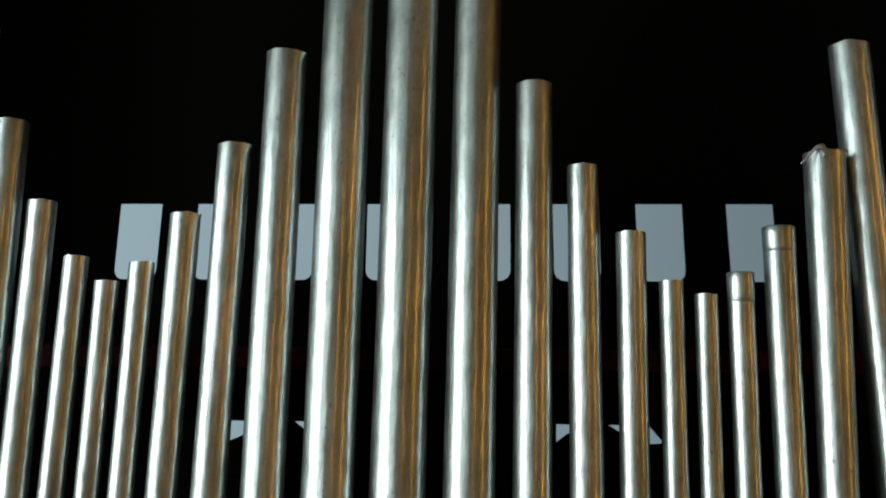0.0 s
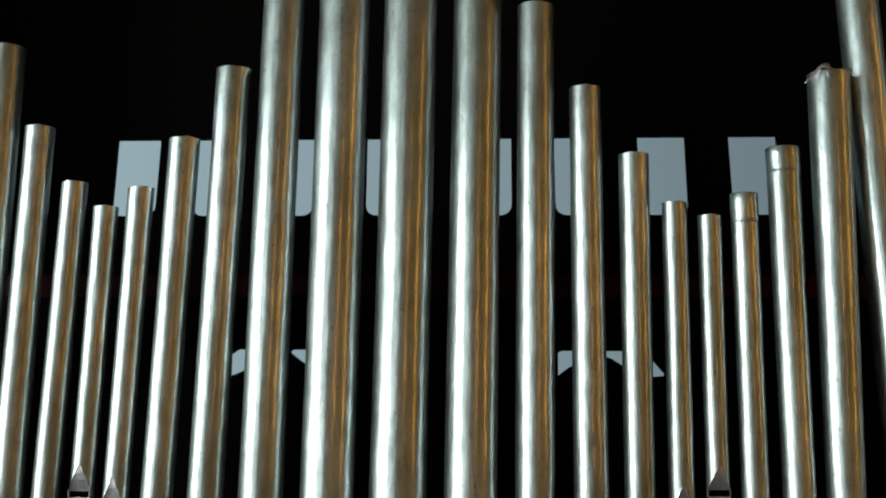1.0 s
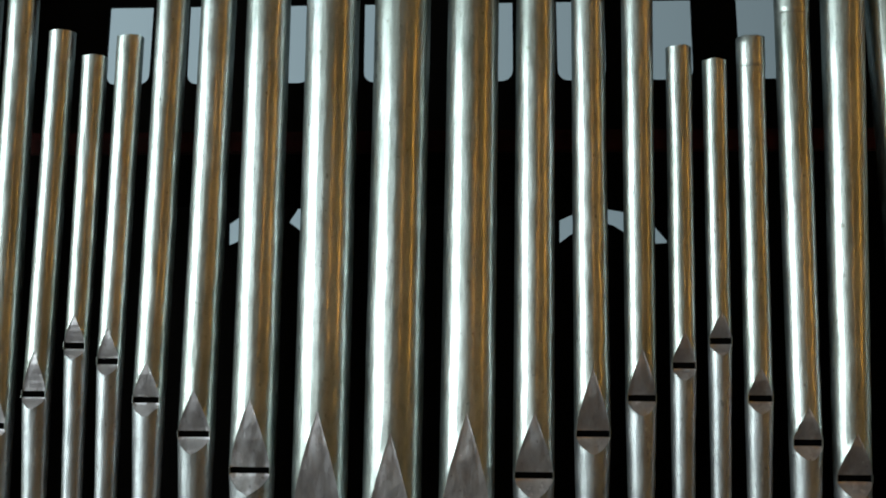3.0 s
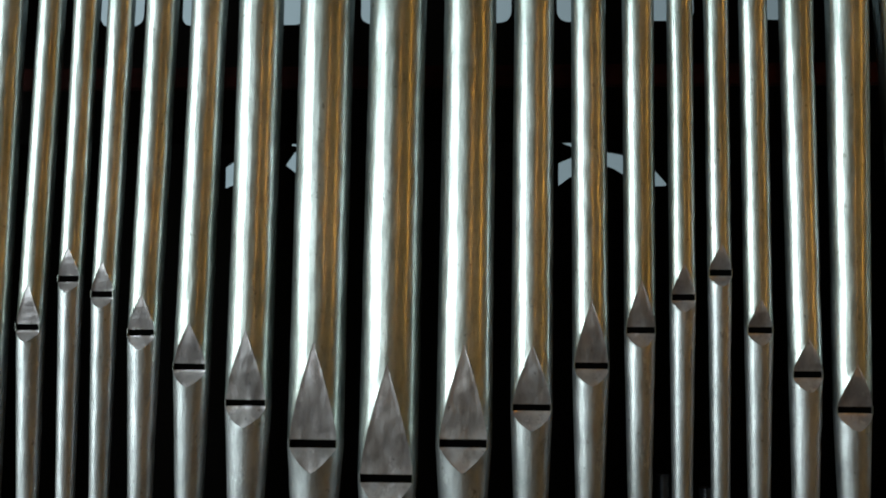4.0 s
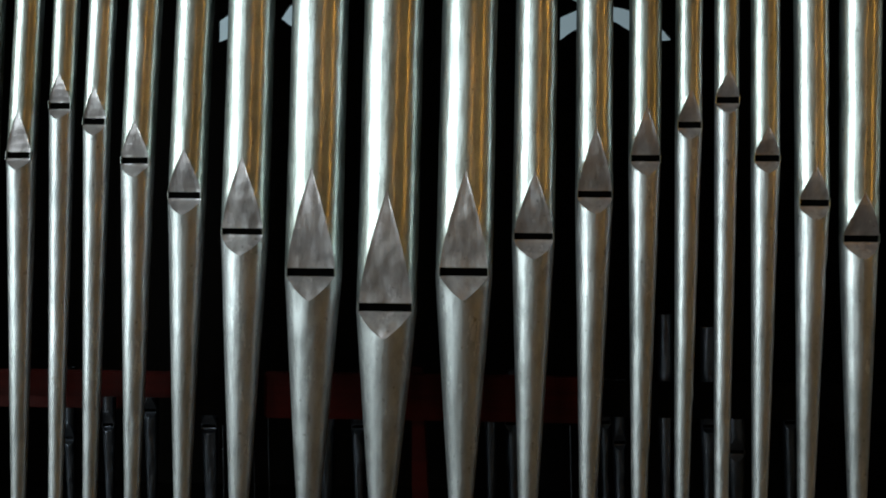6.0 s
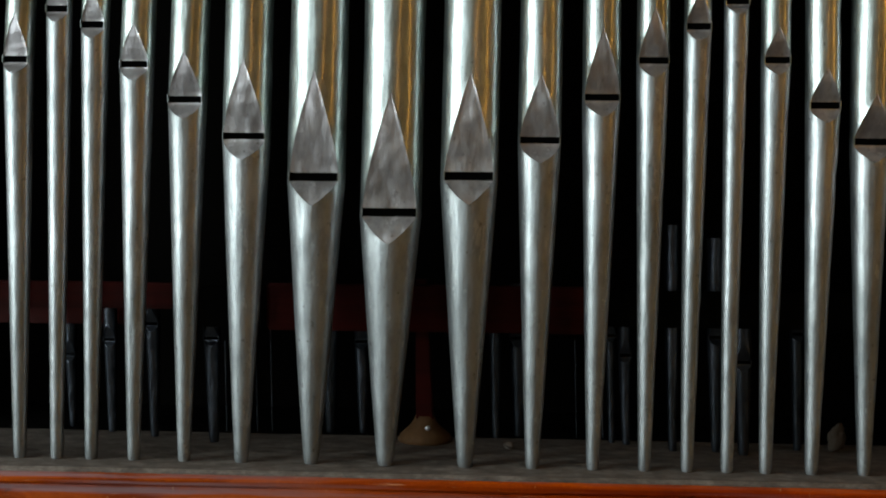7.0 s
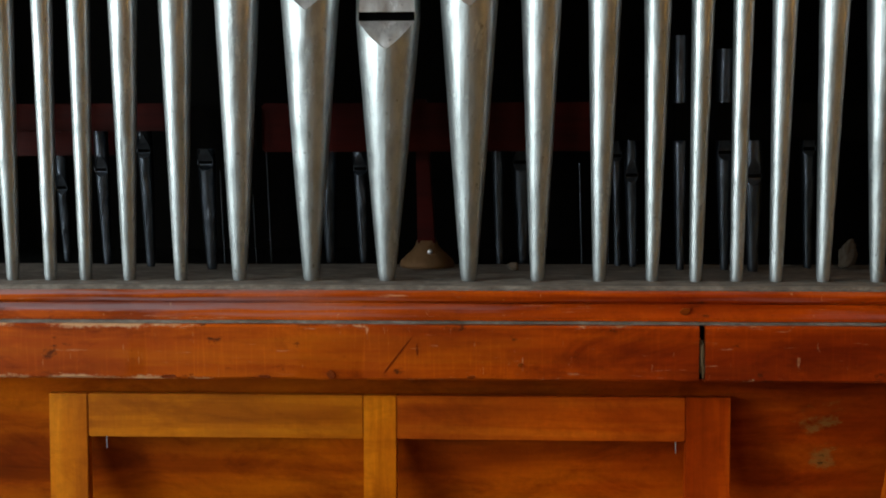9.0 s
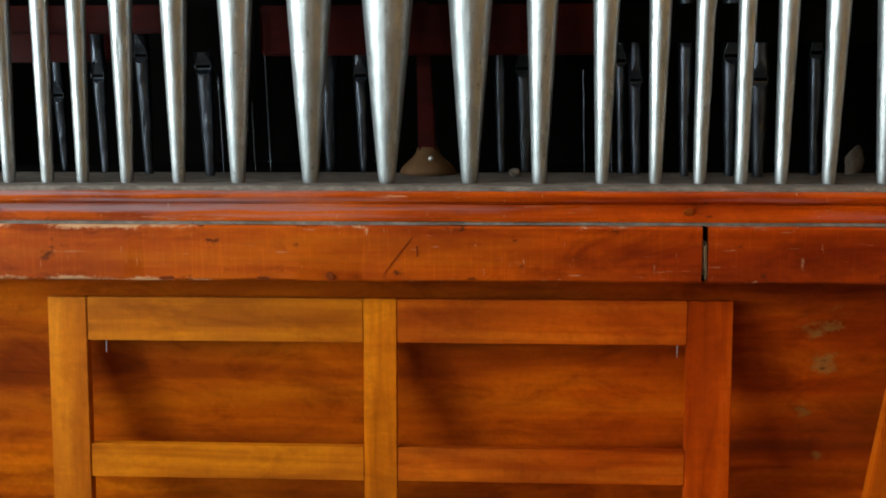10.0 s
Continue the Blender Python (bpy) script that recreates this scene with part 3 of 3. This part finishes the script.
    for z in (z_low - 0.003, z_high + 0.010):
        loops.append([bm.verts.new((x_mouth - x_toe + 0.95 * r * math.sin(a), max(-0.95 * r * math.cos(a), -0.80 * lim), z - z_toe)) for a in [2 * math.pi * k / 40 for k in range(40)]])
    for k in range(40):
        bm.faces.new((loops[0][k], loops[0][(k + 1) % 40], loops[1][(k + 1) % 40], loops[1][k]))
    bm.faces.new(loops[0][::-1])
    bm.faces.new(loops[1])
    part("mouth_block", bm, GAP, root, "black block added to darken the mouth")
    # short ears beside the mouth
    for s in (-1, 1):
        bm = box(-0.0004, 0.0004, -0.0022, 0.004, -0.0008, slit + 0.0015, 0.0002)
        for v in bm.verts:
            v.co += Vector((x_mouth - x_toe + s * (w / 2 + 0.0004), -lim - 0.0004, z_low - z_toe))
        part("ear", bm, mat, root)
    return root


PLAIN = "worn grey tin organ pipe with a beaten mouth"
SHORT = "short slender worn tin organ pipe on the toe board"
TALL = "tall wide worn tin organ pipe with a large pointed lip"
organ_pipe("worn tin organ pipe at the end of the row", -0.735, -0.7420, -0.7124, 1.560, 1.66, 2.682, 0.036, 0.034, 0.055, seed=20)
organ_pipe(PLAIN, -0.660, -0.6620, -0.6415, 1.610, 1.70, 2.5155, 0.030, 0.028, 0.047, seed=21)
organ_pipe(PLAIN, -0.597, -0.6010, -0.5793, 1.676, 1.752, 2.3805, 0.025, 0.023, 0.041, seed=1)
organ_pipe(SHORT, -0.536, -0.5390, -0.5166, 1.724, 1.794, 2.2895, 0.0210, 0.0200, 0.0355, seed=2)
organ_pipe(SHORT, -0.481, -0.4790, -0.4638, 1.797, 1.849, 2.2495, 0.0182, 0.0195, 0.032, seed=3)
organ_pipe(SHORT, -0.430, -0.4263, -0.4081, 1.774, 1.828, 2.2805, 0.0196, 0.0205, 0.033, seed=4)
organ_pipe(PLAIN, -0.367, -0.3645, -0.3409, 1.717, 1.778, 2.3595, 0.0242, 0.0245, 0.040, seed=5, flap=0.004, dents=((1.345, -0.15, 0.006, 0.0016), (1.322, -0.2, 0.005, 0.0014), (1.300, 0.2, 0.006, 0.0015), (1.334, 0.35, 0.005, -0.0010)))
organ_pipe(PLAIN, -0.293, -0.2905, -0.2655, 1.667, 1.737, 2.4745, 0.0275, 0.0268, 0.048, seed=6, flap=0.005)
organ_pipe("worn tin organ pipe with a dent near its top", -0.209, -0.2042, -0.1853, 1.615, 1.725, 2.6295, 0.0345, 0.0328, 0.0595, seed=7, flap=0.005, r_toe=0.0095, dents=((2.470, -0.42, 0.010, 0.0055),))
organ_pipe(TALL, -0.107, -0.1027, -0.0821, 1.556, 1.709, 2.86, 0.0415, 0.0400, 0.069, seed=8, slit=0.012, r_toe=0.0105, dents=tuple((1.512 - 0.009 * k, -0.35 + 0.17 * (k * 5 % 7) - 0.3, 0.005, 0.0017 if k % 2 else -0.0011) for k in range(7)))
organ_pipe(TALL, 0.000, 0.0048, 0.0265, 1.507, 1.678, 2.95, 0.0440, 0.0415, 0.0765, seed=9, slit=0.012, r_toe=0.0110, dents=((1.925, -0.25, 0.006, 0.0022),))
organ_pipe(TALL, 0.115, 0.1165, 0.1319, 1.559, 1.707, 2.82, 0.0413, 0.0370, 0.0685, seed=10, slit=0.012, r_toe=0.0105)
organ_pipe(PLAIN, 0.211, 0.2158, 0.2220, 1.612, 1.707, 2.5745, 0.0308, 0.0288, 0.0555, seed=11, r_toe=0.0095)
organ_pipe(PLAIN, 0.297, 0.3024, 0.2987, 1.673, 1.772, 2.4385, 0.0270, 0.0246, 0.0485, seed=12)
organ_pipe(PLAIN, 0.370, 0.3740, 0.3733, 1.725, 1.801, 2.3305, 0.0228, 0.0235, 0.041, seed=13)
organ_pipe(SHORT, 0.430, 0.4360, 0.4348, 1.773, 1.826, 2.2535, 0.0191, 0.0190, 0.0335, seed=14)
organ_pipe(SHORT, 0.486, 0.4898, 0.4879, 1.809, 1.855, 2.2335, 0.0172, 0.0180, 0.032, seed=15)
organ_pipe(SHORT, 0.540, 0.5450, 0.5416, 1.726, 1.774, 2.2665, 0.0202, 0.0205, 0.035, seed=16)
organ_pipe(PLAIN, 0.604, 0.6110, 0.6030, 1.663, 1.718, 2.3385, 0.0236, 0.0250, 0.041, seed=17)
organ_pipe("worn tin organ pipe with a torn and folded rim", 0.677, 0.6764, 0.6792, 1.613, 1.682, 2.4575, 0.0268, 0.0325, 0.049, seed=18)
organ_pipe(PLAIN, 0.800, 0.795, 0.734, 1.570, 1.67, 2.645, 0.033, 0.032, 0.053, y=0.03, seed=19)
organ_pipe("worn tin organ pipe at the end of the row", 0.920, 0.910, 0.870, 1.520, 1.63, 2.80, 0.037, 0.036, 0.060, seed=22)

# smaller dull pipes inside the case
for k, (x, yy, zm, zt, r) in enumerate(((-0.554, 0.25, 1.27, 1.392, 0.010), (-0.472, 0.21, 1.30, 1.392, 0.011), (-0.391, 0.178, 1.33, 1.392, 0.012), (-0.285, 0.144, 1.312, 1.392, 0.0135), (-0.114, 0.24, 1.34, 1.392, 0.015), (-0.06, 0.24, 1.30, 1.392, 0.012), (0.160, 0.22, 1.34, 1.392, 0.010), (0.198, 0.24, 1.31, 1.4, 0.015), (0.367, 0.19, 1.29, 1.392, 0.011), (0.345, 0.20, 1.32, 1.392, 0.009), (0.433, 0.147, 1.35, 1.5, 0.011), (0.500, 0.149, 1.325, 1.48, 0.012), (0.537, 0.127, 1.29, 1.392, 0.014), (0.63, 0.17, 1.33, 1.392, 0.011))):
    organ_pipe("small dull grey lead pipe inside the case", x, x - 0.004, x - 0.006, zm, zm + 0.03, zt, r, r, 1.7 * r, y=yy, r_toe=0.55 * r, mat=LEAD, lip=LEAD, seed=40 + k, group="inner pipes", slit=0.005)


# ---- rims, sleeves and folded metal at the pipe tops ----
def sleeve(root, x, y, z, r, tall, lean):
    bm = bmesh.new()
    rings = []
    for k, (dz, dr) in enumerate(((0.0, -0.0012), (0.001, 0.0), (tall * 0.25, 0.0001), (tall * 0.5, 0.0002), (tall * 0.75, 0.0002), (tall - 0.001, 0.0003), (tall, -0.0002), (tall, -0.0016))):
        rings.append([bm.verts.new((x + lean * (dz - tall) - root.location.x + (r + dr + 0.0003 * noise.noise(Vector((math.sin(a) * 2, k * 0.4, x * 90)))) * math.sin(a), y - root.location.y - (r + dr) * math.cos(a), z - tall + dz - root.location.z + 0.001 * noise.noise(Vector((math.sin(a) * 2, math.cos(a) * 2, k + x * 50))))) for a in [2 * math.pi * j / 40 for j in range(40)]])
    for a, c in zip(rings, rings[1:]):
        for j in range(40):
            bm.faces.new((a[j], a[(j + 1) % 40], c[(j + 1) % 40], c[j]))
    sharpen(bm, 40)
    return part("tuning_sleeve", bm, TIN, root, "wider dull tin sleeve round the rim")


def strip(points, width, thick=0.0009):
    """A bent ribbon of metal along the points, leaning back at its upper edge."""
    bm = bmesh.new()
    rows = []
    for k, (x, y, z) in enumerate(points):
        w = width * (1 - 0.75 * k / (len(points) - 1))
        rows.append([bm.verts.new(v) for v in ((x, y, z - w / 2), (x, y + thick, z - w / 2), (x, y + 0.3 * w + thick, z + w / 2), (x, y + 0.3 * w, z + w / 2))])
    for a, c in zip(rows, rows[1:]):
        for j in range(4):
            bm.faces.new((a[j], a[(j + 1) % 4], c[(j + 1) % 4], c[j]))
    bm.faces.new(rows[0][::-1])
    bm.faces.new(rows[-1])
    sharpen(bm, 50)
    return bm


PIPES = {round(o.location.x, 3): o for o in scene.objects if o.name.startswith("organ_pipe") and o.parent is None and o.location.y < 0.05}
sleeve(PIPES[0.540], 0.5416, 0.006, 2.2675, 0.0209, 0.047, -0.015)
sleeve(PIPES[0.604], 0.6030, 0.006, 2.3395, 0.0254, 0.040, -0.022)
torn = PIPES[0.677]
base = torn.location
part("torn_flap", strip([(0.6792 - 0.008 - 0.0053 * k - base.x, -0.031 + 0.001 * k - base.y, 2.4600 + 0.0035 * math.sin(k * 0.8) - 0.00045 * k * k - base.z) for k in range(8)], 0.010, 0.0012), LIP, torn, "torn strip of tin bent down")
part("folded_rim", strip([(0.6792 - 0.012 + 0.0063 * k - base.x, -0.0285 + 0.0024 * k - base.y, 2.4555 - 0.0035 * math.sin(k * 0.75) - base.z) for k in range(8)], 0.022, 0.0012), LIP, torn, "crumpled fold of the rim")

# ---- small things inside the case and below ----
post = thing("wooden_post", (0.046, 0.18, TOE), "red-brown wooden post with a flared pale foot inside the case", "post")
bm = bmesh.new()
rings = []
for z, hw in ((0.0, 0.042), (0.005, 0.043), (0.011, 0.040), (0.018, 0.033), (0.026, 0.024), (0.034, 0.018), (0.042, 0.0155)):
    rings.append([bm.verts.new((hw * math.cos(a) * (1 + 0.06 * math.sin(3 * a)), 0.8 * hw * math.sin(a), z)) for a in [2 * math.pi * k / 20 for k in range(20)]])
for a, c in zip(rings, rings[1:]):
    for j in range(20):
        bm.faces.new((a[j], a[(j + 1) % 20], c[(j + 1) % 20], c[j]))
bm.faces.new(rings[0][::-1])
bm.faces.new(rings[-1])
sharpen(bm, 30)
foot = part("foot", bm, wood("bare_pine", (0.10, 0.05, 0.022), (0.16, 0.085, 0.04), (0.22, 0.13, 0.065), "z", 0.6), post, "flared bare pine foot")
bm = bmesh.new()
bmesh.ops.create_icosphere(bm, subdivisions=2, radius=0.0045)
for v in bm.verts:
    v.co = Vector((v.co.x + 0.006, v.co.y * 0.6 - 0.0205, v.co.z + 0.025))
part("bolt", bm, LIP, foot, "small bright bolt head")
bm = box(-0.014, 0.014, -0.010, 0.010, 0.036, 0.26, 0.002)
for v in bm.verts:
    if v.co.z > 0.2:
        v.co.x = v.co.x * 0.62 - 0.008
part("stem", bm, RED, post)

bm = bmesh.new()
bmesh.ops.create_icosphere(bm, subdivisions=3, radius=0.009)
for v in bm.verts:
    v.co *= 1 + 0.25 * noise.noise(v.co * 160)
    v.co.z = v.co.z * 0.7 + 0.0062
crumb = tagged(part("plaster_crumb", bm, DUST), "small pale crumb of debris on the toe board", "debris")
crumb.location = (0.180, 0.135, TOE)

bm = bmesh.new()
bmesh.ops.create_icosphere(bm, subdivisions=4, radius=0.013)
for v in bm.verts:
    v.co += v.co.normalized() * (0.009 * noise.noise(v.co * 80) + 0.003 * noise.noise(v.co * 240))
    v.co = Vector((v.co.x * 0.95 + 0.5 * v.co.z, v.co.y * 0.8, v.co.z * 1.5))
low = min(v.co.z for v in bm.verts)
for v in bm.verts:
    v.co.z -= low
sharpen(bm, 60)
rag = tagged(part("crumpled_rag", bm, material("grey_rag", (0.07, 0.052, 0.038), 0.9)[0]), "crumpled grey-brown rag lying on the toe board", "rag")
rag.location = (0.690, 0.165, TOE)

for x, y, z1 in ((-0.289, 0.24, 1.30), (-0.212, 0.24, 1.345), (-0.237, 0.24, 1.26), (0.292, 0.24, 1.31), (0.335, 0.24, 1.27), (0.318, 0.24, 1.29)):
    bm = bmesh.new()
    bmesh.ops.create_cone(bm, cap_ends=True, segments=8, radius1=0.0009, radius2=0.0009, depth=z1 - TOE)
    for v in bm.verts:
        v.co.z += (z1 - TOE) / 2
        v.co.x -= 0.03 * v.co.z
    wire = tagged(part("tracker_wire", bm, LEAD), "thin grey steel tracker wire standing on the toe board", "wire", "tracker wires")
    wire.location = (x, y, TOE)

# leaning board beside the panelling
turn = Matrix.Rotation(radians(9), 3, "Y")
plank = tagged(part("leaning_board", box(0.0, 0.09, -0.012, 0.012, 0.0, 0.99, 0.002, (0, 0, 0), turn), FRAME_Z), "pale honey-brown board leaning against the panelling", "board")
plank.location = (0.672 - 0.69 * math.tan(radians(9)), 0.005, 0.0)

for x, z in ((-0.4035, 0.930), (0.4045, 0.930)):
    bm = bmesh.new()
    bmesh.ops.create_cone(bm, cap_ends=True, segments=8, radius1=0.0006, radius2=0.0009, depth=0.022)
    for v in bm.verts:
        v.co += Vector((x, -0.012, z - 0.988 - 0.011))
    part("nail", bm, LIP, grille, "thin bright nail")

# nicks, cracks and knots of the cornice rail
KNOT = wood("bruised_varnish", (0.09, 0.012, 0.001), (0.26, 0.040, 0.002), (0.40, 0.08, 0.004), "x", 0.45, 60)
for x, z, wide, tall, lean in ((0.047, 1.066, 0.0012, 0.016, 0), (0.022, 1.060, 0.0010, 0.062, -38), (0.186, 1.046, 0.0075, 0.0055, 20), (-0.292, 1.0275, 0.022, 0.005, 4), (-0.070, 1.031, 0.010, 0.012, 30), (-0.160, 1.028, 0.018, 0.004, -6), (0.120, 1.029, 0.012, 0.004, 8), (0.405, 1.117, 0.012, 0.010, 15)):
    bm = bmesh.new()
    ring = []
    for k in range(14):
        a = 2 * math.pi * k / 14
        q = 1 + 0.35 * noise.noise(Vector((math.cos(a) * 2 + x * 31, math.sin(a) * 2, z * 17)))
        ring.append((0.5 * wide * q * math.cos(a), 0.5 * tall * q * math.sin(a)))
    c, s = math.cos(radians(lean)), math.sin(radians(lean))
    front = -0.0695 if z < 1.1 else -0.0580
    rows = [[bm.verts.new((x + u * c - v * s, front + dy + 0.03, z + u * s + v * c - 1.0)) for u, v in ring] for dy in (0.0, 0.004)]
    bm.faces.new(rows[0])
    for k in range(14):
        bm.faces.new((rows[0][k], rows[1][k], rows[1][(k + 1) % 14], rows[0][(k + 1) % 14]))
    bmesh.ops.recalc_face_normals(bm, faces=bm.faces)
    part("nick", bm, KNOT, rail, "dark nick in the varnish")

# sharp scratch on the widest pipe
wide_pipe = PIPES[0.0]
part("scratch", strip([(-0.0010 + 0.0004 * k - wide_pipe.location.x, -0.0400 - 0.0001 * k - wide_pipe.location.y, 1.926 - 0.0024 * k - wide_pipe.location.z) for k in range(8)], 0.0022, 0.0012), SCAR, wide_pipe, "dark scratch in the tin")
